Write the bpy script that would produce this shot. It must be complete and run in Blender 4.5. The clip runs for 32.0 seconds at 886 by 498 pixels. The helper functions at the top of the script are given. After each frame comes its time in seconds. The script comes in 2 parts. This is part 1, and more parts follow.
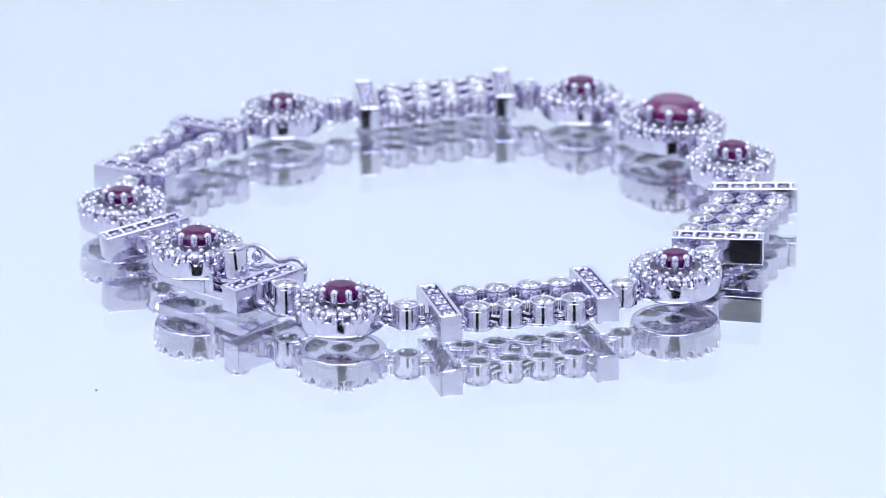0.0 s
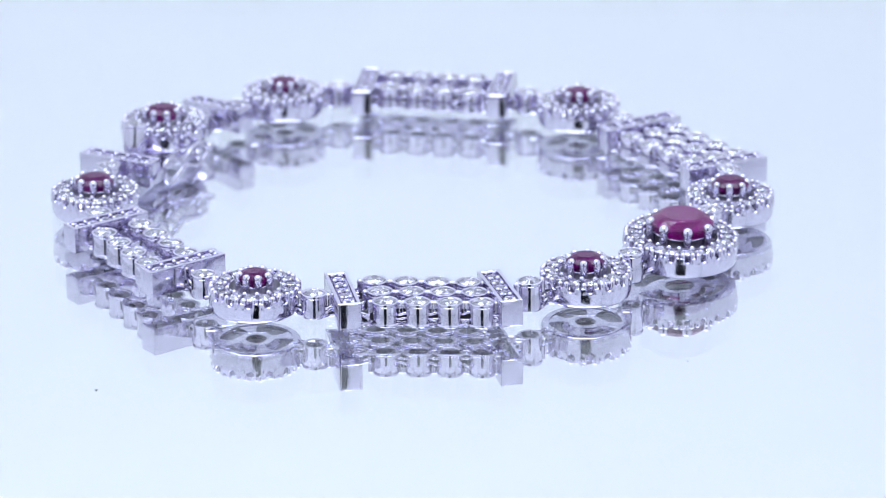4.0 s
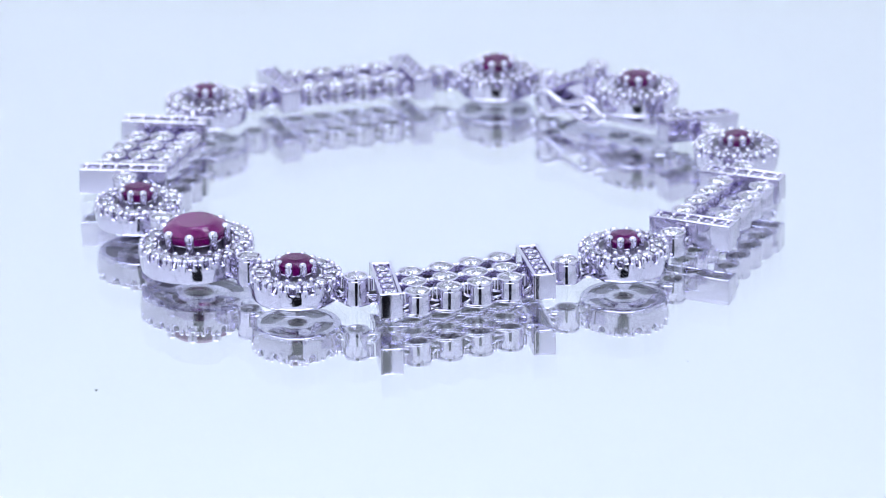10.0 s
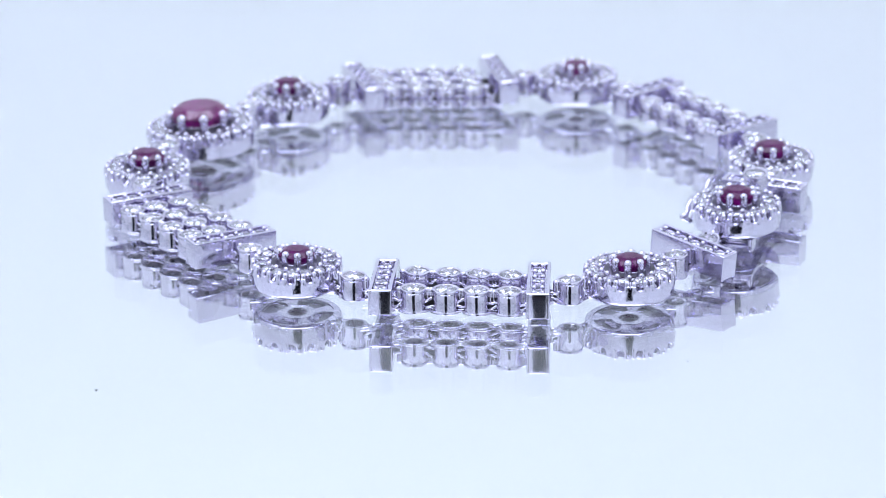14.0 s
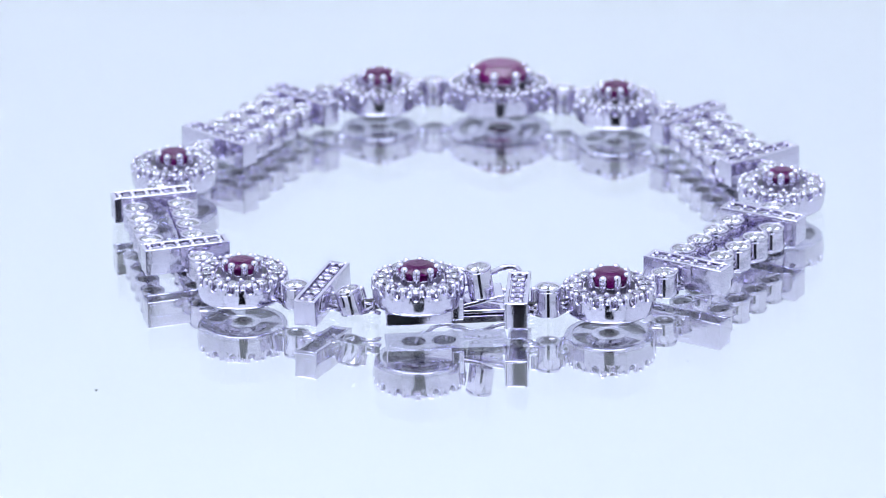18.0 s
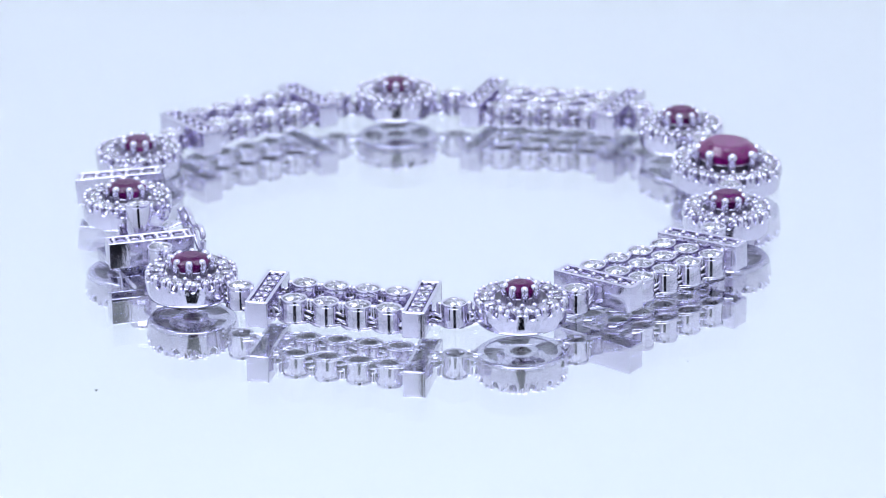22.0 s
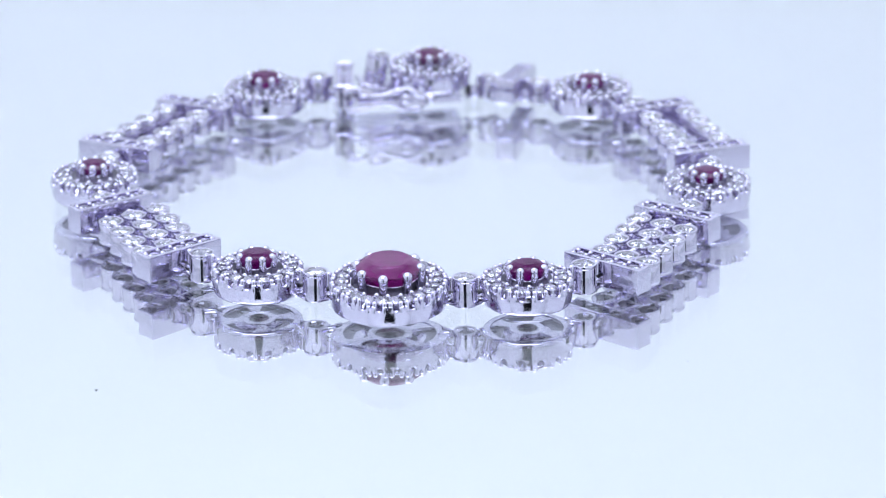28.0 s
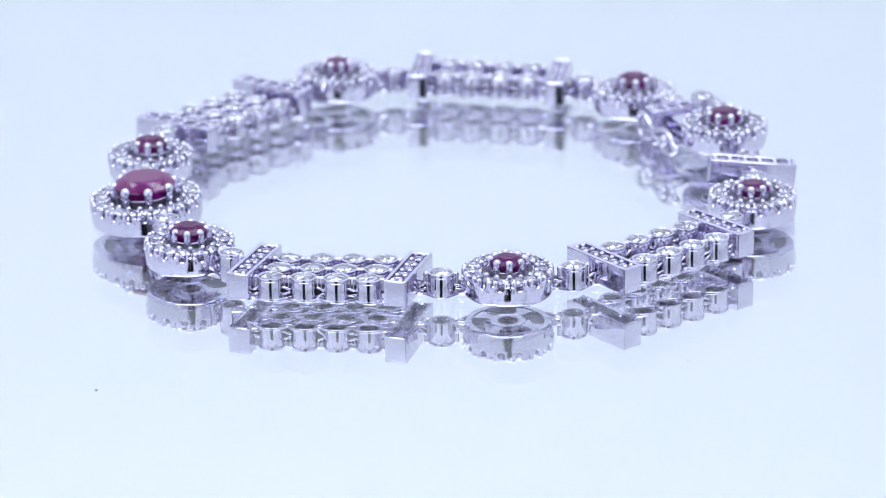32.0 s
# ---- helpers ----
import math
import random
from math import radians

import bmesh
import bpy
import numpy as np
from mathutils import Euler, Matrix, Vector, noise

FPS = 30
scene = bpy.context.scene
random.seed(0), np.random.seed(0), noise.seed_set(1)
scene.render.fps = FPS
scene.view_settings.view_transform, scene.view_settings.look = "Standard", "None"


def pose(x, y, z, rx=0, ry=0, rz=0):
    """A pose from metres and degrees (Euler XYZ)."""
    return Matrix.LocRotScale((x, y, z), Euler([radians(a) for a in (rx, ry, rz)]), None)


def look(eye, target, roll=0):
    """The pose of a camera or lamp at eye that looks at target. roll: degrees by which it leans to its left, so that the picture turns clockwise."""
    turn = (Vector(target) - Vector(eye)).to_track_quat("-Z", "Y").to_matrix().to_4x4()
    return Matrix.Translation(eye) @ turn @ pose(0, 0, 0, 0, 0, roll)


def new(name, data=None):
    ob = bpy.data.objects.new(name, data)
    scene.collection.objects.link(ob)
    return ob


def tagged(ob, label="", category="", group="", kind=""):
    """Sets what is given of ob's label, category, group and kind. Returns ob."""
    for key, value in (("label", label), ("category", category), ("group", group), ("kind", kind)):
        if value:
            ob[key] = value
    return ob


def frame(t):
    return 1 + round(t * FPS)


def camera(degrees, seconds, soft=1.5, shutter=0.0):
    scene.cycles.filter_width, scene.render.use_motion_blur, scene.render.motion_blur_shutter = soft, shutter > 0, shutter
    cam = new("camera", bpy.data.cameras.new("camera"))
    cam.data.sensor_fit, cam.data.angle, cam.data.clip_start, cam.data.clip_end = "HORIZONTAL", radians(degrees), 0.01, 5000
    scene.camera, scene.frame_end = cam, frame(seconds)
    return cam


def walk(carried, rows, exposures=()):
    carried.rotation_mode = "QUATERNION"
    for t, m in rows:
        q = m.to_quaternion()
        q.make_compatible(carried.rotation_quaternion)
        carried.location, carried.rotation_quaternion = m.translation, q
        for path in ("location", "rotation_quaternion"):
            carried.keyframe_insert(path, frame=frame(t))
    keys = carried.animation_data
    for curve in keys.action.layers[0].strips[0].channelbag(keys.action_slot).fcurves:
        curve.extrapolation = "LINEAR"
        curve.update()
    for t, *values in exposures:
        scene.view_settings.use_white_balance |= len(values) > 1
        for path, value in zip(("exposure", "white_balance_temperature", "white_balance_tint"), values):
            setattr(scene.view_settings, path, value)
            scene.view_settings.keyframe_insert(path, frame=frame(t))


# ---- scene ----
# a still camera looks down on the mirror plate; the bracelet turns on it
MM = 0.001
EYE = Vector((0.00048, -0.35731, 0.13193))
cam = camera(12.291, 32.0, soft=0.65)
view = look(EYE, EYE + Vector((0.0, 0.93386, -0.35764)), -0.656)
walk(cam, [(0.0, view), (32.0, view)], exposures=[(0.0, 0.0), (32.0, 0.0)])
cam.data.dof.use_dof = True
cam.data.dof.focus_distance = 0.356
cam.data.dof.aperture_fstop = 47.0

# ---- light ----
LED_STRENGTH = 6.85
LED_COLOUR = (0.722, 0.822, 0.952)
world = bpy.data.worlds.new("dark_room")
world.use_nodes = True
world.node_tree.nodes["Background"].inputs["Color"].default_value = (0.02, 0.02, 0.025, 1)
world.node_tree.nodes["Background"].inputs["Strength"].default_value = 0.3
scene.world = world
# light passes many times between the tent, the mirror and the polished metal
scene.cycles.max_bounces = 20
scene.cycles.diffuse_bounces = 6
scene.cycles.glossy_bounces = 14
scene.cycles.transmission_bounces = 20


# ---- materials ----
def material(name, colour, rough=0.5, metal=0.0, **more):
    mat = bpy.data.materials.new(name)
    mat.use_nodes = True
    b = mat.node_tree.nodes["Principled BSDF"]
    b.inputs["Base Color"].default_value = (*colour, 1)
    b.inputs["Roughness"].default_value = rough
    b.inputs["Metallic"].default_value = metal
    for key, value in more.items():
        b.inputs[key.replace("_", " ")].default_value = value
    return mat


def textured(mat, scale, detail, rough_span, bump, colour_span=None):
    """Noise at two sizes: it varies roughness, and a little relief and colour."""
    nt = mat.node_tree
    b = nt.nodes["Principled BSDF"]
    co = nt.nodes.new("ShaderNodeTexCoord")
    big, fine = nt.nodes.new("ShaderNodeTexNoise"), nt.nodes.new("ShaderNodeTexNoise")
    for n, s in ((big, scale), (fine, scale * 7)):
        n.inputs["Scale"].default_value = s
        n.inputs["Detail"].default_value = detail
        nt.links.new(co.outputs["Object"], n.inputs["Vector"])
    ramp = nt.nodes.new("ShaderNodeMapRange")
    ramp.inputs["From Min"].default_value, ramp.inputs["From Max"].default_value = 0.3, 0.7
    ramp.inputs["To Min"].default_value, ramp.inputs["To Max"].default_value = rough_span
    nt.links.new(big.outputs["Fac"], ramp.inputs["Value"])
    nt.links.new(ramp.outputs["Result"], b.inputs["Roughness"])
    if bump:
        bm_node = nt.nodes.new("ShaderNodeBump")
        bm_node.inputs["Strength"].default_value = bump[0]
        bm_node.inputs["Distance"].default_value = bump[1]
        both = nt.nodes.new("ShaderNodeMath")
        both.operation = "MULTIPLY_ADD"
        both.inputs[1].default_value = 2.5
        nt.links.new(big.outputs["Fac"], both.inputs[0])
        nt.links.new(fine.outputs["Fac"], both.inputs[2])
        nt.links.new(both.outputs[0], bm_node.inputs["Height"])
        nt.links.new(bm_node.outputs["Normal"], b.inputs["Normal"])
    if colour_span:
        mix = nt.nodes.new("ShaderNodeMix")
        mix.data_type = "RGBA"
        mix.inputs["A"].default_value = (*colour_span[0], 1)
        mix.inputs["B"].default_value = (*colour_span[1], 1)
        nt.links.new(fine.outputs["Fac"], mix.inputs["Factor"])
        nt.links.new(mix.outputs["Result"], b.inputs["Base Color"])
    return mat


GOLD = textured(material("white_gold", (0.66, 0.62, 0.75), 0.09, 1.0), 450, 3, (0.04, 0.14), (0.45, 0.00002),
                ((0.57, 0.535, 0.65), (0.74, 0.70, 0.845)))
# rougher gold, the shade of seats and bores put into its colour; also for hallmarks
SHADED_GOLD = textured(material("shaded_gold", (0.25, 0.235, 0.28), 0.36, 1.0), 700, 3, (0.26, 0.48), (0.5, 0.00003),
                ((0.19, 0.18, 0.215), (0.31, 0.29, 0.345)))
RUBY = textured(material("ruby", (0.13, 0.001, 0.09), 0.1, 0.0, IOR=1.5, Transmission_Weight=0.7, Specular_IOR_Level=0.08), 90, 2, (0.08, 0.15), None,
                ((0.11, 0.001, 0.085), (0.28, 0.001, 0.23)))
# the middle stone is a little paler and pinker than the rest
RUBY_PALE = textured(material("pale_ruby", (0.25, 0.002, 0.17), 0.08, 0.0, IOR=1.7, Transmission_Weight=0.65, Specular_IOR_Level=0.28), 90, 2, (0.06, 0.12), None,
                     ((0.2, 0.002, 0.12), (0.42, 0.003, 0.31)))
# near-black metal: hinge tarnish, plus the shade between settings put into the colour
TARNISH_SHADE = textured(material("hinge_tarnish_shade", (0.05, 0.047, 0.053), 0.4, 1.0), 900, 3, (0.3, 0.5), (0.4, 0.00003))
DIAMOND = material("diamond", (0.73, 0.68, 0.83), 0.05, 0.0, IOR=2.4, Transmission_Weight=0.95)
SILVERING = material("mirror_silvering", (0.935, 0.945, 0.975), 0.0, 0.985)
GLASS = material("plate_glass", (1, 1, 1), 0.0, 0.0, IOR=1.5, Transmission_Weight=1.0)
FABRIC = textured(material("white_tent_fabric", (0.86, 0.86, 0.87), 0.9), 60, 4, (0.85, 0.95), (0.1, 0.0005),
                  ((0.84, 0.84, 0.85), (0.88, 0.88, 0.89)))
BLACK = textured(material("black_cloth", (0.035, 0.035, 0.042), 0.9), 80, 3, (0.85, 0.95), (0.1, 0.0005))
DUST = textured(material("grey_dust", (0.16, 0.16, 0.17), 0.9), 4000, 2, (0.8, 0.95), None)
LED = bpy.data.materials.new("led_diffuser")
LED.use_nodes = True
LED.node_tree.nodes.clear()
glow = LED.node_tree.nodes.new("ShaderNodeEmission")
glow.inputs["Color"].default_value = (*LED_COLOUR, 1)
glow.inputs["Strength"].default_value = LED_STRENGTH
LED.node_tree.links.new(glow.outputs[0], LED.node_tree.nodes.new("ShaderNodeOutputMaterial").inputs["Surface"])


# ---- mesh helpers (millimetres unless said otherwise) ----
def finish(bm, name, mats, sharp=None, scale=MM):
    """Turns bm into mesh data in metres; edges sharper than the given angle stay hard, None keeps all facets flat."""
    bmesh.ops.recalc_face_normals(bm, faces=bm.faces)
    for f in bm.faces:
        f.smooth = sharp is not None
    if sharp is not None:
        for e in bm.edges:
            e.smooth = len(e.link_faces) == 2 and e.calc_face_angle(3.2) < radians(sharp)
    bmesh.ops.scale(bm, vec=(scale, scale, scale), verts=bm.verts)
    data = bpy.data.meshes.new(name)
    bm.to_mesh(data)
    bm.free()
    for m in mats if isinstance(mats, (list, tuple)) else [mats]:
        data.materials.append(m)
    return data


def part(name, data, parent, m=None, label=""):
    """One mesh object under a thing or a part; m in millimetres."""
    ob = new(name, data)
    ob.parent = parent
    if m is not None:
        m = m.copy()
        m.translation *= MM
        ob.matrix_basis = m
    if label:
        tagged(ob, label)
    return ob


def revolve(bm, profile, steps, m=Matrix(), closed=False):
    """Turns a profile of (radius, z) round the z axis."""
    rings = []
    for r, z in profile:
        if r < 1e-6:
            rings.append([bm.verts.new(m @ Vector((0, 0, z)))])
        else:
            rings.append([bm.verts.new(m @ Vector((r * math.cos(2 * math.pi * i / steps), r * math.sin(2 * math.pi * i / steps), z)))
                          for i in range(steps)])
    pairs = list(zip(rings, rings[1:])) + ([(rings[-1], rings[0])] if closed else [])
    for a, b in pairs:
        for i in range(steps):
            j = (i + 1) % steps
            vs = [a[i % len(a)], a[j % len(a)], b[j % len(b)], b[i % len(b)]]
            vs = list(dict.fromkeys(vs))
            if len(vs) > 2:
                bm.faces.new(vs)


def box(bm, x0, x1, y0, y1, z0, z1, bevel=0.0, m=Matrix()):
    vs = [bm.verts.new(m @ Vector((x, y, z))) for x in (x0, x1) for y in (y0, y1) for z in (z0, z1)]
    fs = [bm.faces.new([vs[i] for i in q]) for q in ((0, 1, 3, 2), (4, 6, 7, 5), (0, 4, 5, 1), (2, 3, 7, 6), (0, 2, 6, 4), (1, 5, 7, 3))]
    if bevel:
        edges = list({e for f in fs for e in f.edges})
        bmesh.ops.bevel(bm, geom=edges, offset=bevel, segments=3, profile=0.5, affect="EDGES")


def tube(bm, pts, r, steps=10, closed=False):
    """A round wire through the points."""
    n = len(pts)
    rings = []
    for i, p in enumerate(pts):
        a = pts[(i - 1) % n] if closed or i else p
        b = pts[(i + 1) % n] if closed or i < n - 1 else p
        q = (b - a).to_track_quat("Z", "Y")
        rings.append([bm.verts.new(p + q @ Vector((r * math.cos(2 * math.pi * k / steps), r * math.sin(2 * math.pi * k / steps), 0)))
                      for k in range(steps)])
    for i in range(n if closed else n - 1):
        a, b = rings[i], rings[(i + 1) % n]
        for k in range(steps):
            bm.faces.new((a[k], a[(k + 1) % steps], b[(k + 1) % steps], b[k]))
    if not closed:
        bm.faces.new(rings[0]), bm.faces.new(list(reversed(rings[-1])))


def ball(bm, centre, r, u=10, v=7):
    bmesh.ops.create_uvsphere(bm, u_segments=u, v_segments=v, radius=r, matrix=Matrix.Translation(centre))


def brilliant(name, radius, mat, crown=0.34, table=0.56, pavilion=0.82, n=8, drops=None):
    """A round cut stone, its girdle at z = 0; crown and pavilion as shares of the radius. drops: how far two rings of the crown lie below
    the table, for a stone with a bulging pavilion."""
    bm = bmesh.new()
    rings = [(table, crown, n, 0.0), (0.81, crown * 0.57, n, 0.5), (1.0, 0.03, 2 * n, 0.0), (1.0, -0.03, 2 * n, 0.0),
             (0.55, -0.03 - 0.54 * pavilion, n, 0.5), (0.05, -0.03 - pavilion, n, 0.0)]
    if drops:
        rings[1:2] = [(0.72, crown - drops[0], n, 0.5), (0.86, crown - drops[1], n, 0.0)]
        rings[-2:] = [(0.96, -0.16, n, 0.5), (0.86, -0.34, n, 0.0), (0.5, -0.75 * pavilion, n, 0.5), (0.06, -pavilion, n, 0.0)]
    for r, z, k, off in rings:
        for i in range(k):
            a = 2 * math.pi * (i + off) / k
            bm.verts.new((radius * r * math.cos(a), radius * r * math.sin(a), radius * z))
    bmesh.ops.convex_hull(bm, input=list(bm.verts))
    bmesh.ops.dissolve_limit(bm, angle_limit=radians(1), verts=bm.verts, edges=bm.edges)
    return finish(bm, name, mat)


def rod(name, r, height, tip, steps=12):
    """An upright claw from z = 0 with a rounded, slightly swollen tip."""
    bm = bmesh.new()
    prof = [(0, 0), (r, 0), (r * 0.95, height - tip * 1.1)]
    for k in range(6):
        a = math.radians(-35 + 25 * k)
        prof.append((tip * math.cos(a), height - tip + tip * math.sin(a)))
    prof.append((0, height))
    revolve(bm, prof, steps)
    return finish(bm, name, GOLD, 50)


# ---- the light tent and the mirror plate (metres) ----
def slab(name, x0, x1, y0, y1, z0, z1, mat, label):
    bm = bmesh.new()
    box(bm, x0, x1, y0, y1, z0, z1)
    return tagged(new(name, finish(bm, name, mat, None, 1.0)), label, kind="structure")


T = 0.004
slab("wall_back", -0.40, 0.40, 0.40, 0.40 + T, -0.004, 0.56, FABRIC, "white fabric back wall of a light tent")
slab("wall_left", -0.40 - T, -0.40, -0.40, 0.40, -0.004, 0.56, FABRIC, "white fabric side wall of a light tent")
slab("wall_right", 0.40, 0.40 + T, -0.40, 0.40, -0.004, 0.56, FABRIC, "white fabric side wall of a light tent")
slab("ceiling", -0.40 - T, 0.40 + T, -0.40 - T, 0.40 + T, 0.56, 0.56 + T, FABRIC, "white fabric roof of a light tent")
OPEN_HALF, OPEN_TOP = 0.08, 0.33
bm = bmesh.new()
for x0, x1, z0, z1 in ((-0.40, -OPEN_HALF, -0.004, 0.56), (OPEN_HALF, 0.40, -0.004, 0.56), (-OPEN_HALF, OPEN_HALF, OPEN_TOP, 0.56)):
    box(bm, x0, x1, -0.40 - T, -0.40, z0, z1)
tagged(new("wall_front", finish(bm, "wall_front", FABRIC, None, 1.0)), "white fabric front wall with an opening for the lens", kind="structure")
slab("backdrop", -0.6, 0.6, -0.80, -0.79, -0.1, 0.7, BLACK, "black cloth hanging in the dark behind the opening")

for y in (-0.20, 0.14):
    bm = bmesh.new()
    box(bm, -0.29, 0.29, -0.095, 0.095, 0.0, 0.012, 0.002)
    panel = new("led_panel", finish(bm, "led_panel", FABRIC, None, 1.0))
    panel.matrix_basis = pose(-0.04, y, 0.548)
    tagged(panel, "slim white light panel fixed under the tent roof", "light panel", "light panels of the tent")
    bm = bmesh.new()
    vs = [bm.verts.new(v) for v in ((-0.28, -0.085, -0.001), (-0.28, 0.085, -0.001), (0.28, 0.085, -0.001), (0.28, -0.085, -0.001))]
    bm.faces.new(vs)
    ob = new("diffuser", finish(bm, "diffuser", LED, None, 1.0))
    ob.parent = panel

# a sheet of glass, silvered on its underside
PLATE = 0.0033
bm = bmesh.new()
box(bm, -0.395, 0.395, -0.399, 0.395, -PLATE, 0.0)
bm.faces.ensure_lookup_table()
for f in bm.faces:
    f.material_index = 1 if all(v.co.z < -PLATE / 2 for v in f.verts) else 0
tagged(new("ground", finish(bm, "ground", [GLASS, SILVERING], None, 1.0)), "pale glass mirror plate with a faint blue-green cast", kind="structure")
slab("floor", -0.42, 0.42, -0.42, 0.42, -0.012, -0.0045, FABRIC, "white fabric floor under the mirror plate")

# ---- the bracelet ----
bracelet = new("bracelet")
tagged(bracelet, "closed white gold bracelet of rubies and diamonds on a mirror", "bracelet")

CLAW = rod("claw", 0.37, 2.5, 0.365)
CLAW_LARGE = rod("claw", 0.42, 2.8, 0.49)
POST = rod("outer_prong", 0.25, 1.06, 0.265, 10)
GRAIN = rod("bead", 0.2, 0.6, 0.26, 10)
SMALL_RUBY = brilliant("ruby", 1.72, RUBY, 0.28, 0.48, 1.0, 16, (0.08, 0.16))
LARGE_RUBY = brilliant("ruby", 2.84, RUBY_PALE, 0.26, 0.62, 0.95, 16, (0.033, 0.131))
HALO_STONE = brilliant("diamond", 0.6, DIAMOND, 0.36, 0.5)
BAR_STONE = brilliant("diamond", 0.52, DIAMOND, 0.2, 0.6)
BEZEL_STONE_RELEASE = brilliant("diamond", 0.9, DIAMOND, 0.24, 0.58)
BEZEL_STONE = brilliant("diamond", 0.91, DIAMOND, 0.3, 0.54)


def cluster_body(outer, cup, stones, flare=1.0):
    """The hollow gold cup of a ruby cluster: lobed wall cut into prongs, halo seat, recess with shade in its colour,
    pierced gallery below.
    """
    bm = bmesh.new()
    o, c = outer, cup
    # outer wall, bowed out towards the top
    wall = [(0.88 * o, 0.0), (0.915 * o, 0.03), (o - 0.05 * o * flare, 0.16), (o - 0.028 * o * flare, 0.4), (o - 0.015 * o * flare, 0.9), (o - 0.005 * o * flare, 1.35), (o, 1.7), (o - 0.01, 1.96),
            (o - 0.1, 2.04), (o - 0.34, 2.02)]
    inner = [(o - 0.42, 1.45), (c + 0.35, 2.0), (c + 0.2, 2.2), (c + 0.02, 2.2), (c - 0.14, 1.9), (c - 0.3, 1.75), (c - 0.92, 1.65), (c - 0.92, 0.6),
             (c - 0.1, 0.44), (0.82 * o, 0.44), (0.82 * o, 0.3), (0.79 * o, 0.03)]
    per = 16
    steps = stones * per
    grid = []
    for j, (r, z) in enumerate(wall + inner):
        ring = []
        for i in range(steps):
            a = 2 * math.pi * i / steps
            u = abs(((i / per + 0.5) % 1.0 - 0.5) * 2)
            dip = swell = 0.0
            if j < len(wall):
                # the wall swells under each pair of prongs, and is cut out under each stone and between the prongs
                swell = -0.022 * (15 / stones) ** 2 * math.cos(math.pi * u) * min(1.0, max(0.0, z - 0.3) / 1.4)
            if 7 <= j <= 9:
                dip = 0.46 * (1 - (u / 0.46) ** 2) ** 0.5 if u < 0.46 else 0.22 if u > 0.95 else 0.0
            elif j == 6:
                dip = 0.3 * (1 - (u / 0.42) ** 2) ** 0.5 if u < 0.42 else 0.1 if u > 0.95 else 0.0
            ring.append(bm.verts.new(((r + swell) * math.cos(a), (r + swell) * math.sin(a), z - dip)))
        grid.append(ring)
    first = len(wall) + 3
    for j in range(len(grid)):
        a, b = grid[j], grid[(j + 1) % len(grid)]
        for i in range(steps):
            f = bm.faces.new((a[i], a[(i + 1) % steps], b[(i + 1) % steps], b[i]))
            # recess, hollow underside and ditch behind the wall: shade painted as darker gold
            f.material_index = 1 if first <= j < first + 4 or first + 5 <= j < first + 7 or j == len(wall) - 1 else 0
    return finish(bm, "ruby_setting", [GOLD, SHADED_GOLD], 40)


BODY = cluster_body(4.05, 2.2, 15)
BODY_LARGE = cluster_body(5.15, 3.25, 22, 0.45)


def gallery(outer, cup):
    """The pierced underside: a ring in the middle and one of the four arms that hold it."""
    hub = 0.42 * cup
    bm = bmesh.new()
    revolve(bm, [(hub, 0.07), (hub + 0.6, 0.07), (hub + 0.6, 0.42), (hub, 0.42)], 32, closed=True)
    ring = finish(bm, "gallery_ring", GOLD, 40)
    bm = bmesh.new()
    # an arm that flares towards the wall
    x0, x1 = hub + 0.5, 0.81 * outer
    side = [(x0 + (x1 - x0) * k / 6, 0.4 + 0.75 * (k / 6) ** 2.5) for k in range(7)]
    outline = [(x, -w) for x, w in side] + [(x, w) for x, w in reversed(side)]
    rings = [[bm.verts.new((x, y, z)) for x, y in outline] for z in (0.1, 0.36)]
    bm.faces.new(rings[0]), bm.faces.new(rings[1])
    for k in range(len(outline)):
        j = (k + 1) % len(outline)
        bm.faces.new((rings[0][k], rings[0][j], rings[1][j], rings[1][k]))
    return ring, finish(bm, "gallery_arm", GOLD, 40)



def basket(r, low, high):
    """The collar in which a ruby sits, coloured dark for the shade there, with a round polished lip."""
    bm = bmesh.new()
    lip = [(r + 0.11 * math.cos(radians(k)), high + 0.11 * math.sin(radians(k))) for k in range(-90, 181, 30)]
    profile = [(r * 0.8, low), (r * 0.97, low)] + lip + [(r * 0.86, high - 0.2)]
    revolve(bm, profile, 36, closed=True)
    data = finish(bm, "basket", [SHADED_GOLD, GOLD], 45)
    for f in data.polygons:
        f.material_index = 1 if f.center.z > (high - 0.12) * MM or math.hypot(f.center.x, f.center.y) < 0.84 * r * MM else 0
    return data


BASKET, BASKET_LARGE = basket(1.5, 1.1, 2.26), basket(2.42, 1.2, 2.58)
GALLERY, GALLERY_LARGE = gallery(4.05, 2.2), gallery(5.15, 3.25)


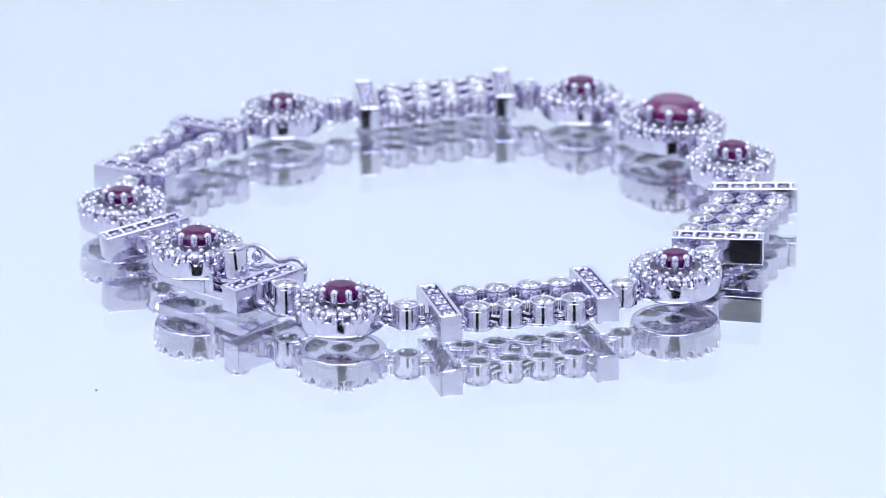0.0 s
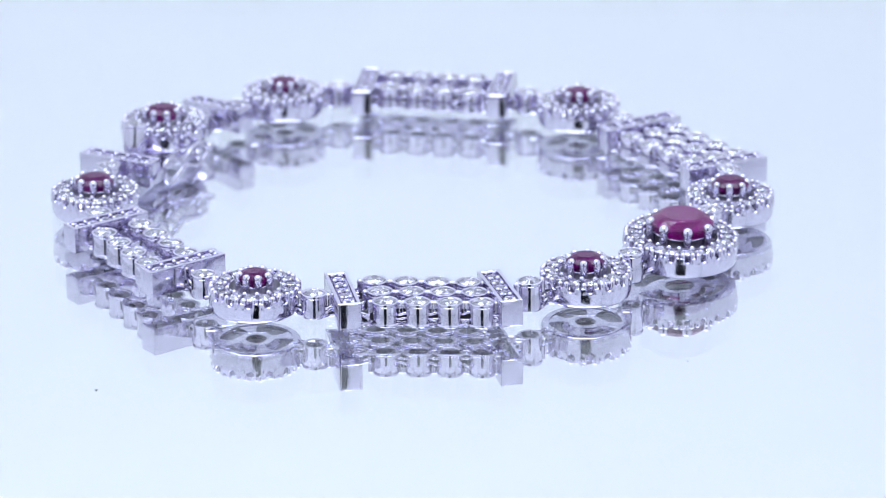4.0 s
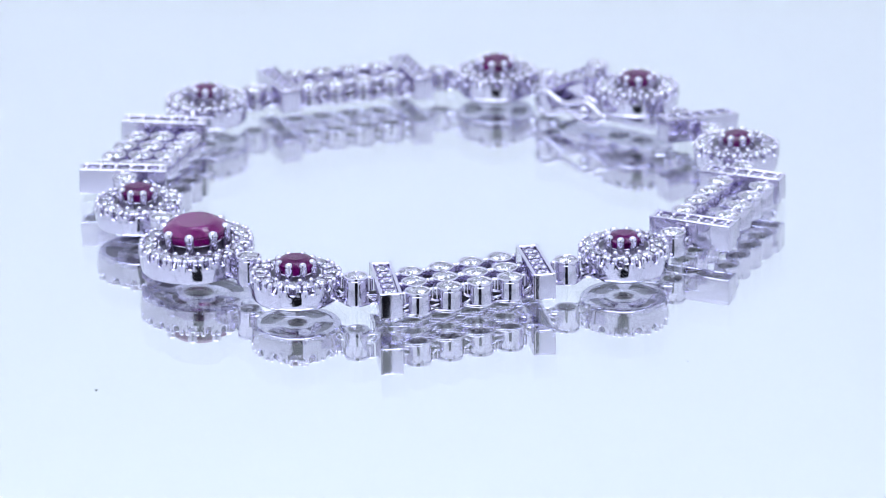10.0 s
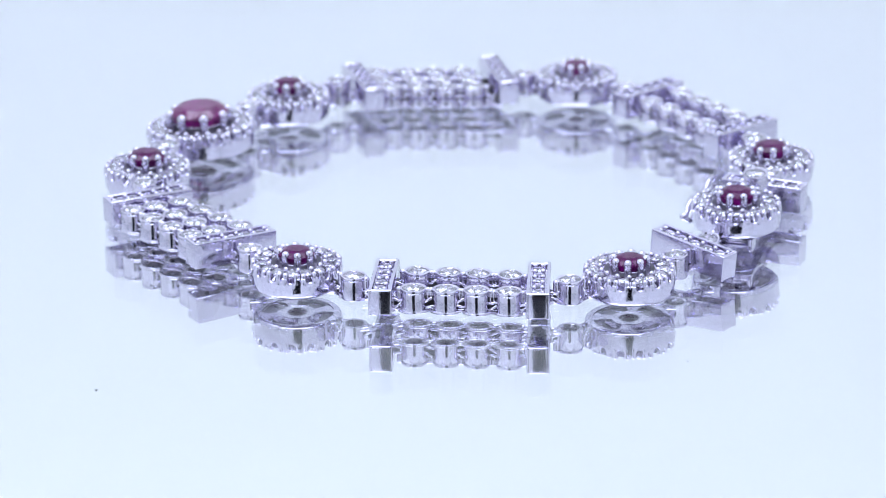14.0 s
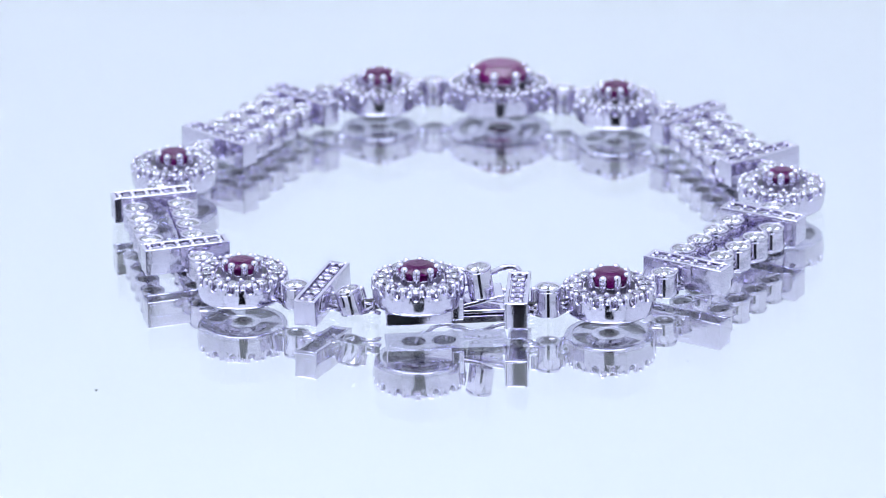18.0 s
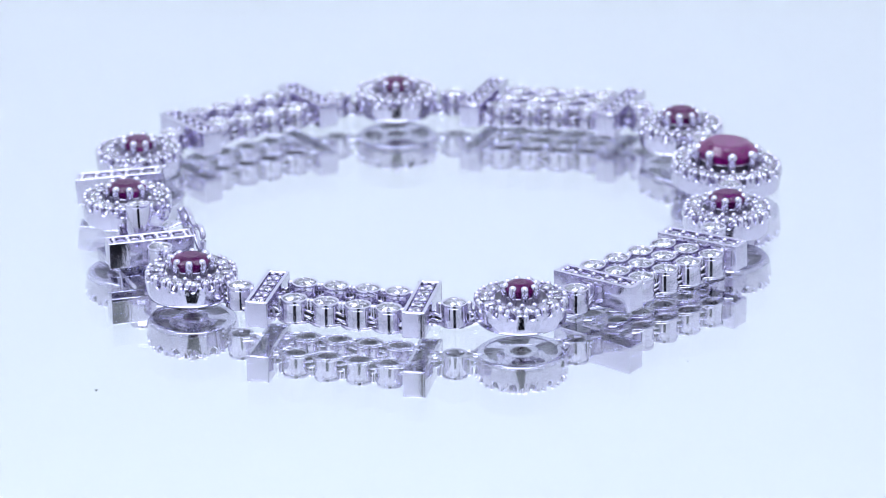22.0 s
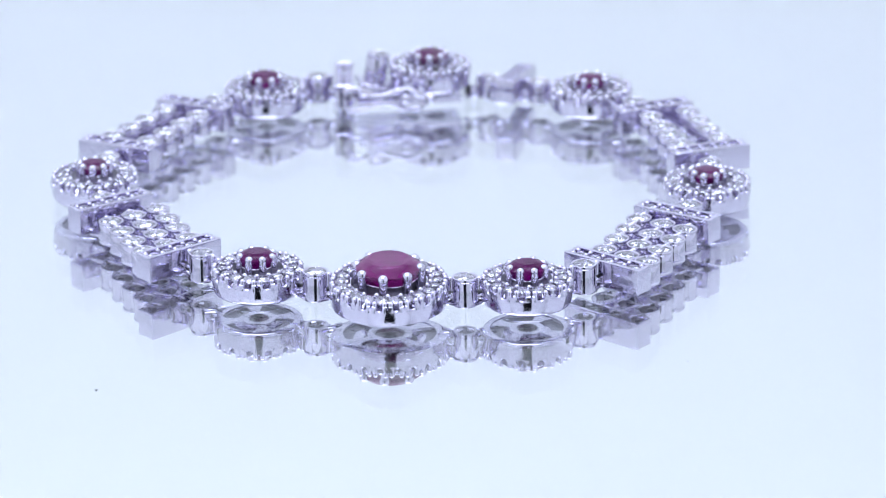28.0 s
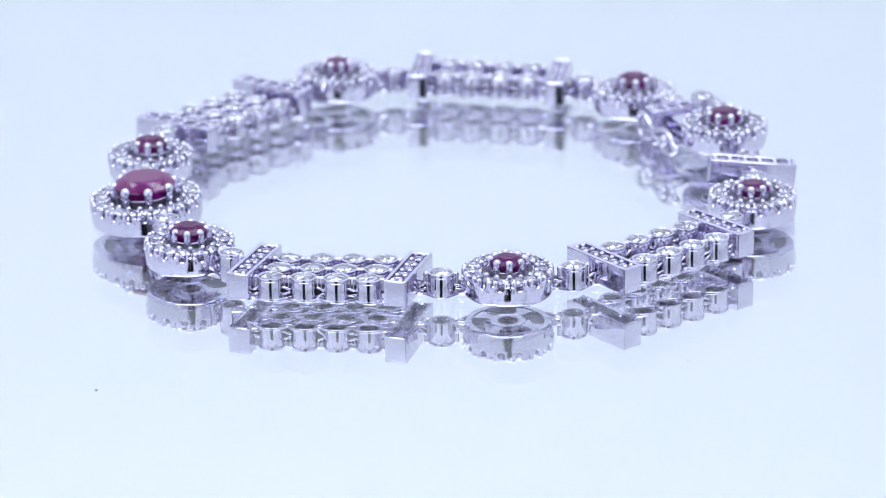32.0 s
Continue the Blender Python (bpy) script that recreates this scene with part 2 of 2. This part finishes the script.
def ruby_setting(x, y, z, turn, large=False, phase=0.5, raised=0.0, size=1.0):
    c = part("ruby_setting", BODY_LARGE if large else BODY, bracelet, pose(x, y, z, 0, 3.0 if large else 0.0, turn),
             "large round ruby in a halo of small diamonds" if large else "small round ruby in a halo of small diamonds")
    o, cup, n, claws = (5.15, 3.25, 22, 8) if large else (4.05, 2.2, 15, 8)
    girdle = 3.52 if large else 2.93 + raised
    ring, arm = GALLERY_LARGE if large else GALLERY
    part("gallery_ring", ring, c)
    part("basket", BASKET_LARGE if large else BASKET, c, pose(0, 0, raised * 0.6) @ Matrix.Diagonal((size, size, 1, 1)))
    for k in range(4):
        part("gallery_arm", arm, c, pose(0, 0, 0, 0, 0, 45 + 90 * k))
    part("ruby", LARGE_RUBY if large else SMALL_RUBY, c, pose(0, 0, girdle, 0, 0, 11) @ Matrix.Scale(size, 4), "crimson faceted ruby")
    reach = 2.74 if large else 1.7 * size
    for k in range(claws):
        a = 360 * (k + phase) / claws
        m = pose(0, 0, 0, 0, 0, a) @ pose(reach - 0.1, 0, 1.15 if large else 0.98 + raised * 0.6, 0, 3 if large else random.uniform(-3.5, 0.5), 0)
        part("claw", CLAW_LARGE if large else CLAW, c, m)
    mid = (o + cup) / 2 - 0.02
    for k in range(n):
        a = 360 * k / n
        part("diamond", HALO_STONE, c, pose(0, 0, 0, 0, 0, a) @ pose(mid, 0, 2.2, random.uniform(-5, 5), 12 + random.uniform(-5, 5), 20 * k))
        for s in (-0.19, 0.19):
            part("outer_prong", POST, c, pose(0, 0, 0, 0, 0, a + (0.5 + s) * 360 / n) @ pose(o - 0.2, 0, 1.4 + random.uniform(-0.06, 0.06), 0, -5, 0))
        part("bead", GRAIN, c, pose(0, 0, 0, 0, 0, a + 180 / n + random.uniform(-1.5, 1.5)) @ pose(cup + 0.36, 0, 1.98 + random.uniform(-0.05, 0.05)))
    return c


# plan of the clusters: x, y, lift
CLUSTERS = ((22.50, 14.81, 0.24), (14.12, 23.29, 0.12), (-14.93, 19.94, 0.2), (-28.74, -5.70, 0.12),
            (-21.14, -20.09, 1.42), (-8.29, -30.39, 0.0), (20.65, -24.06, 0.28), (27.54, 3.84, 0.2))
CLAW_PHASE = (0.0, 0.14, 0.79, 0.05, 0.95, 0.9, 0.0, 0.2)
# how far the rubies differ in size, and how much higher one sits than the lowest
SIZE = (1.0, 1.03, 0.95, 0.95, 1.03, 1.03, 0.88, 0.99)
RAISED = (0.0, 0.3, 0.02, 0.0, 0.12, 0.25, 0.2, 0.3)
for k, (x, y, z) in enumerate(CLUSTERS):
    ruby_setting(x, y, z, math.degrees(math.atan2(y, x)), k == 0, CLAW_PHASE[k], RAISED[k], SIZE[k])

# bars: hollow below, a sunk row of stones above
def bar_mesh(L, Wd=1.0):
    bm = bmesh.new()
    for x0, x1, y0, y1 in ((-L, -L + 0.4, -Wd, Wd), (L - 0.4, L, -Wd, Wd)):
        box(bm, x0, x1, y0, y1, 0, 2.42, 0.2)
    for y0, y1 in ((-Wd, -Wd + 0.32), (Wd - 0.32, Wd)):
        box(bm, -L + 0.003, L - 0.003, y0 + 0.003, y1 - 0.003, 0.003, 2.417, 0.09)
    box(bm, -L + 0.3, L - 0.3, -Wd + 0.2, Wd - 0.2, 1.5, 2.04)
    return finish(bm, "bar", GOLD, 20)


BAR, BAR_LONG = bar_mesh(3.85), bar_mesh(4.04)
BAR_BEAD = rod("bead", 0.19, 0.42, 0.235, 8)


def bar(x, y, z, angle, lean=0.0, long=False):
    b = part("bar", BAR_LONG if long else BAR, bracelet, pose(x, y, z, 0, lean, angle), "white gold bar set with a row of diamonds")
    step = 1.4 if long else 1.3
    for k in range(5):
        part("diamond", BAR_STONE, b, pose((k - 2) * step, 0, 2.17, random.uniform(-6, 6), random.uniform(-6, 6), 17 * k))
    for k in range(6):
        for s in (-1, 1):
            part("bead", BAR_BEAD, b, pose((k - 2.5) * step * (0.985 if k in (0, 5) else 1.0), 0.35 * s, 2.06 + random.uniform(-0.04, 0.03)))
    return b


# bezels: open cups, each with a round stone
def cup_mesh(r, h, base=0.0):
    bm = bmesh.new()
    revolve(bm, [(r - 0.3, base + 0.02), (r - 0.27, base), (r - 0.06, base), (r - 0.02, base + 0.05), (r - 0.015, base + 0.2),
                 (r - 0.03, h - 0.36), (r - 0.05, h - 0.33), (r + 0.01, h - 0.27),
                 (r + 0.03, h - 0.12), (r - 0.01, h - 0.02), (r - 0.13, h), (r - 0.22, h - 0.1),
                 (r - 0.5, h - 0.8), (r - 0.3, h - 1.0), (r - 0.3, base + 0.2)], 28, closed=True)
    data = finish(bm, "bezel", [GOLD, SHADED_GOLD], 40)
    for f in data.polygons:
        # the bore gets the darker gold, which paints in its shade
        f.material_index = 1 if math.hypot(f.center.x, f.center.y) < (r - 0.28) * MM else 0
    return data


CUP, CUP_ROW, CUP_TALL, CUP_RELEASE = cup_mesh(1.14, 2.12), cup_mesh(1.14, 2.12, 0.17), cup_mesh(1.12, 2.6), cup_mesh(1.13, 2.7)
EAR, EAR_TALL = rod("side_prong", 0.29, 1.1, 0.31, 12), rod("side_prong", 0.29, 1.3, 0.31, 12)


def bezel(x, y, z, along, tall=False, lean=0.0, beads=True, release=False, row=False):
    h, r = (2.7, 1.13) if release else (2.6, 1.12) if tall else (2.12, 1.14)
    c = part("bezel", CUP_RELEASE if release else CUP_TALL if tall else CUP_ROW if row else CUP, bracelet, pose(x, y, z, 0, lean, along), "round white gold cup with a clear diamond")
    part("diamond", BEZEL_STONE_RELEASE if release else BEZEL_STONE, c, pose(0, 0, h - (0.09 if release else 0.12), random.uniform(-4, 4), random.uniform(-4, 4), 13 * (x + y)))
    if beads:
        for side in (-1, 1):
            part("side_prong", EAR_TALL if tall else EAR, c, pose(side * (r + 0.12), 0, h - (1.24 if tall else 1.04)))
    return c


# joints between pieces: wavy base rails on a web coloured dark for tarnish and the gap's shade, with short rungs and a
# pin on either side
def joint_mesh(length, top, rails=True):
    bm = bmesh.new()
    h = length / 2
    for y in (-1, 1) if rails else ():
        tube(bm, [Vector((h * 1.3 * k / 7, y * (0.34 + 0.46 * abs(k / 7) ** 1.7), 0.21)) for k in range(-7, 8)], 0.18, 8)
    done = len(bm.faces)
    box(bm, -h * 1.2, h * 1.2, -0.27, 0.27, 0.36, top)
    bm.faces.ensure_lookup_table()
    for f in bm.faces[done:]:
        f.material_index = 1
    return finish(bm, "joint", [GOLD, TARNISH_SHADE], 40)


def rung_mesh():
    bm = bmesh.new()
    turned = pose(0, 0, 0, 0, 90, 0)
    revolve(bm, [(0, -0.42), (0.09, -0.41), (0.14, -0.34), (0.14, 0.34), (0.09, 0.41), (0, 0.42)], 8, turned)
    return finish(bm, "rung", GOLD, 40)


PIN = rod("pin", 0.12, 1.0, 0.13, 8)
JOINT, JOINT_LOW, RUNG = joint_mesh(1.3, 1.5, False), joint_mesh(1.3, 1.1), rung_mesh()


def joint(a, b, z=0.0, low=False):
    d = Vector(b) - Vector(a)
    m = (Vector(a) + Vector(b)) / 2
    j = part("joint", JOINT_LOW if low else JOINT, bracelet, pose(m.x, m.y, z, 0, 0, math.degrees(math.atan2(d.y, d.x))), "dark hinge link between two settings")
    for s in (-1, 1):
        for x in (-0.3, 0.3) if low else ():
            part("pin", PIN, j, pose(x + random.uniform(-0.08, 0.08), s * 0.3, 0.22, 0, random.uniform(-8, 8), 0))
        for up in (0.6, 0.95 if low else 1.1):
            part("rung", RUNG, j, pose(random.uniform(-0.1, 0.1), s * 0.36, up + random.uniform(-0.1, 0.1), 0, random.uniform(-32, 32), 0))


def block(a, b, rows, spots, z):
    """Two bars (x, y, angle, lift, lean) with rows of four cups between them; a row is its offset on either bar."""
    bar(a[0], a[1], a[3], a[2], a[4], len(rows) == 3)
    bar(b[0], b[1], b[3], b[2], b[4], len(rows) == 3)
    for off_a, off_b in rows:
        p = Vector((a[0], a[1])) + off_a * Vector((math.cos(radians(a[2])), math.sin(radians(a[2]))))
        q = Vector((b[0], b[1])) + off_b * Vector((math.cos(radians(b[2])), math.sin(radians(b[2]))))
        along = math.degrees(math.atan2(q.y - p.y, q.x - p.x))
        places = [p.lerp(q, f) for f in spots]
        for s in places:
            bezel(s.x, s.y, z, along, row=True)
        u = (q - p).normalized()
        # two wavy wires under the cups, crossing between them
        out = Vector((-u.y, u.x))
        step = (places[-1] - places[0]).length / 3
        for side in (-1, 1):
            bm = bmesh.new()
            first, last = (p - places[0]).dot(u) + 0.6, (q - places[0]).dot(u) - 0.6
            pts = []
            for k in range(49):
                d = first + (last - first) * k / 48
                v = places[0] + u * d + out * (side * (0.12 + 0.86 * abs(math.cos(math.pi * d / step)) ** 0.8))
                pts.append(Vector((v.x, v.y, z + 0.17 + 0.03 * side)))
            tube(bm, pts, 0.17, 8)
            part("base_wire", finish(bm, "base_wire", GOLD, 60), bracelet)
        for s, e in zip(places, places[1:]):
            joint(s + u * 0.8, e - u * 0.8, z)
        for s, e in ((p + u * 0.9, places[0] - u * 0.9), (places[-1] + u * 0.9, q - u * 0.9)):
            joint(s, e, z, True)


# x, y, angle, lift, lean
BARS = {"1a": (6.5, 26.0, 93.0, 0.2, -0.6), "1b": (-6.83, 23.0, 95.7, 0.2, -1.5), "2a": (-21.84, 14.55, 151.4, 0.3, 0.0),
        "2b": (-28.1, 2.69, 153.9, 0.2, 0.0), "3a": (0.1, -31.66, -75.0, 0.2, 0.0), "3b": (13.41, -28.40, -73.6, 0.4, 0.0),
        "4a": (24.85, -17.5, -9.6, 0.42, -1.2), "4b": (28.9, -4.6, -5.9, 0.3, -1.6),
        "c": (-26.0, -13.2, -154.5, 0.35, 5.6), "d": (-15.11, -26.11, -137.0, 0.35, 0.0)}
block(BARS["1a"], BARS["1b"], ((3.1, 2.1), (0.9, -0.3), (-1.5, -2.9)), (0.182, 0.392, 0.595, 0.796), 0.14)
block(BARS["2a"], BARS["2b"], ((2.15, 2.75), (-2.05, -1.1)), (0.205, 0.412, 0.607, 0.815), 0.3)
block(BARS["3a"], BARS["3b"], ((1.6, 2.3), (-2.1, -1.7)), (0.207, 0.413, 0.622, 0.82), 0.34)
block(BARS["4a"], BARS["4b"], ((1.4, 2.8), (-1.05, 0.25), (-3.7, -2.1)), (0.245, 0.445, 0.64, 0.838), 0.12)
bar(*BARS["c"][:2], 0.43, BARS["c"][2], BARS["c"][4], True)
bar(*BARS["d"][:2], BARS["d"][3], BARS["d"][2])


def tie(p, rp, q, rq, tall=False, lean=0.0, z=0.13):
    """A single cup in the gap between two neighbours of the given half widths, joined to both."""
    p, q = Vector(p[:2]), Vector(q[:2])
    u = (q - p).normalized()
    s, e = p + u * rp, q - u * rq
    m = (s + e) / 2
    along = math.degrees(math.atan2(u.y, u.x))
    m += m.normalized() * 0.3
    bezel(m.x, m.y, z, along, tall, lean, beads=True)
    joint(s - u * 0.35, m - u * 0.75, z, True)
    joint(m + u * 0.75, e + u * 0.35, z, True)


C = CLUSTERS
tie(C[0], 5.1, C[1], 3.95, True)
tie(C[1], 3.95, BARS["1a"], 1.0, True)
tie(BARS["1b"], 1.0, C[2], 3.95)
tie(C[2], 3.95, BARS["2a"], 1.0)
tie(BARS["2b"], 1.0, C[3], 3.95)
tie(C[3], 3.95, BARS["c"], 1.0)
tie(BARS["c"], 1.0, C[4], 3.95, False, -15.0, 0.2)
tie(BARS["d"], 1.0, C[5], 3.95, True)
tie(C[5], 3.95, BARS["3a"], 1.0)
tie(BARS["3b"], 1.0, C[6], 3.95, z=0.2)
tie(C[6], 3.95, BARS["4a"], 1.0, z=0.2)
tie(BARS["4b"], 1.0, C[7], 3.95, True)
tie(C[7], 3.95, C[0], 5.1, True)

# the clasp under the raised cluster: a pierced plate, a tongue, a release cup and a safety wire
CL = pose(-21.17, -20.12, 0.05, 0, 0, math.degrees(math.atan2(-25.47 + 20.12, -14.52 + 21.17)))
bm = bmesh.new()
H = [(-0.5, 1.06), (2.15, 1.06)]
cols = [-2.9, -0.5 - 1.2, -0.5 + 1.2, 2.15 - 1.2, 2.15 + 1.2, 7.6]
N = 24
for cx, r in H:
    square = []
    for k in range(N):
        a = 2 * math.pi * k / N
        cxx, sxx = math.cos(a), math.sin(a)
        f = 1.2 / max(abs(cxx), abs(sxx))
        square.append((f * cxx, f * sxx))
    for z, flip in ((0.0, 1), (0.55, 0)):
        inn = [bm.verts.new((cx + r * math.cos(2 * math.pi * k / N), r * math.sin(2 * math.pi * k / N), z)) for k in range(N)]
        out = [bm.verts.new((cx + sx, sy, z)) for sx, sy in square]
        for k in range(N):
            j = (k + 1) % N
            bm.faces.new((inn[k], out[k], out[j], inn[j]))
        if flip:
            low = inn
    for k in range(N):
        j = (k + 1) % N
        bm.faces.new((low[k], low[j], inn[j], inn[k]))
box(bm, cols[0], cols[1], -1.95, 1.95, 0, 0.55)
box(bm, cols[2], cols[3], -1.2, 1.2, 0, 0.55)
box(bm, cols[4], cols[5], -1.95, 1.95, 0, 0.55)
for y0, y1 in ((-1.95, -1.2), (1.2, 1.95)):
    box(bm, cols[1], cols[4], y0, y1, 0, 0.55)
bmesh.ops.remove_doubles(bm, verts=bm.verts, dist=0.001)
plate = part("clasp_plate", finish(bm, "clasp_plate", GOLD, 20), bracelet, CL, "flat clasp plate pierced by two round holes")
# the housing on the plate, open towards the tongue
for x0, x1, y0, y1, z0, z1 in ((-2.95, 2.7, -2.05, -1.6, -0.02, 1.15), (2.7, 3.72, -2.07, -1.3, 0.3, 2.3), (-2.6, -1.7, 1.6, 1.95, 0.553, 1.3),
                               (-0.2, 3.6, 1.6, 1.95, 0.553, 1.3), (-2.6, -2.2, -1.6, 1.6, 0.553, 1.3)):
    bm = bmesh.new()
    box(bm, x0, x1, y0, y1, z0, z1, 0.1)
    part("housing_wall", finish(bm, "housing_wall", GOLD, 30), plate)
for y, count in ((-0.85, 6), (0.4, 5)):
    for k in range(count):
        bm = bmesh.new()
        box(bm, -0.06, 0.06, -0.2, 0.2, -0.02, 0.02)
        part("hallmark", finish(bm, "hallmark", SHADED_GOLD), plate, pose(4.0 + (0.52 if count == 6 else 0.6) * k, y, -0.015, 0, 0, 14 * (k % 3) - 10), "worn stamped mark")
bm = bmesh.new()
box(bm, 3.1, 7.4, -1.6, 1.5, 0.62, 1.02, 0.15)
box(bm, 0.0, 4.2, -1.6, 1.5, 0.0, 0.42, 0.15, pose(3.2, 0, 1.05, 0, -12, 0))
tongue = part("clasp_tongue", finish(bm, "clasp_tongue", GOLD, 20), bracelet, CL, "folded spring tongue of the clasp")
rc = CL @ Vector((5.4, -0.7, 2.0))
bezel(rc.x, rc.y, rc.z, -39.0, False, -8.0, False, True)

# safety wire: a loop that narrows and then closes round a ball
def inward(x):
    return 4.0 + (8.6 - x) * 0.12


UPPER = ((8.9, 2.5), (8.3, 2.65), (7.6, 2.55), (6.9, 2.2), (6.2, 1.95), (5.6, 1.9), (4.9, 2.05), (4.1, 2.35), (3.2, 2.5), (2.4, 2.35), (1.7, 1.95), (1.2, 1.55))
LOWER = ((1.2, 1.2), (1.7, 0.75), (2.4, 0.5), (3.2, 0.55), (4.1, 0.9), (4.9, 1.15), (5.6, 1.2), (6.3, 0.95), (7.1, 0.6), (7.9, 0.4), (8.6, 0.5), (9.0, 1.0), (9.1, 2.0))


def eased(points):
    """A smooth closed curve through the points (Catmull-Rom, three steps a span)."""
    n, out = len(points), []
    for i in range(n):
        p0, p1, p2, p3 = (points[(i + k) % n] for k in (-1, 0, 1, 2))
        for f in (0.0, 1 / 3, 2 / 3):
            out.append(0.5 * (2 * p1 + (p2 - p0) * f + (2 * p0 - 5 * p1 + 4 * p2 - p3) * f ** 2 + (3 * p1 - p0 - 3 * p2 + p3) * f ** 3))
    return out


bm = bmesh.new()
tube(bm, eased([Vector((x, inward(x), z)) for x, z in UPPER + LOWER]), 0.27, 10, True)
ball(bm, (0.7, inward(0.7), 1.5), 0.42, 12, 8)
part("safety_wire", finish(bm, "safety_wire", GOLD, 60), bracelet, CL, "bent safety wire of the clasp")
bm = bmesh.new()
ball(bm, (3.15, 4.65, 1.6), 0.62, 16, 10)
tube(bm, [Vector((3.15, 1.7, 0.8)), Vector((3.15, 4.6, 1.45))], 0.14, 10)
part("catch_ball", finish(bm, "catch_ball", GOLD, 50), bracelet, CL, "small round catch of the safety wire")

# ---- dark flecks in the silvering, seen through the glass ----
for x, y, r in ((-28.49, -41.88, 0.13), (-32.39, 45.74, 0.11), (21.68, 49.35, 0.10), (5.15, 55.30, 0.08), (36.60, 3.47, 0.08), (20.98, -37.17, 0.09),
                (-34.43, -47.64, 0.06), (-44.30, 42.50, 0.07), (-33.83, 3.06, 0.09), (-18.93, 50.66, 0.06), (-34.75, -2.72, 0.06)):
    bm = bmesh.new()
    bmesh.ops.create_icosphere(bm, subdivisions=1, radius=1.0)
    for v in bm.verts:
        v.co *= r * random.uniform(0.9, 1.5)
        v.co.z = v.co.z * 0.6 + r * 0.6
    fleck = new("fleck", finish(bm, "fleck", DUST, 60))
    fleck.location = (x * MM, y * MM, 0.00001 - PLATE)
    tagged(fleck, "tiny dark grey fleck on the mirror plate", "fleck", "flecks on the mirror plate")


# seconds and the angle to which the bracelet has turned by then
TURN = ((0.0, 0.0), (1.0, -17.45), (2.0, -35.4), (3.0, -53.1), (5.5, -96.55), (6.0, -105.4), (7.0, -122.8), (8.0, -140.55), (9.0, -158.2),
        (10.0, -175.65), (11.0, -193.35), (12.0, -211.05), (13.0, -228.85), (14.5, -255.4), (16.5, -290.65), (17.0, -299.4), (18.0, -316.8),
        (19.0, -334.65), (20.0, -352.4), (21.0, -370.1), (22.0, -387.75), (23.0, -405.4), (24.0, -422.98), (25.0, -440.6), (25.5, -449.3),
        (27.5, -483.5), (28.0, -492.35), (29.0, -509.85), (30.0, -527.45), (31.0, -544.9), (32.0, -562.7))


def motions():
    """The bracelet turns almost evenly about the upright axis through the origin."""
    walk(bracelet, [(t, pose(0, 0, 0.00003, 0, 0, a)) for t, a in TURN])


motions()
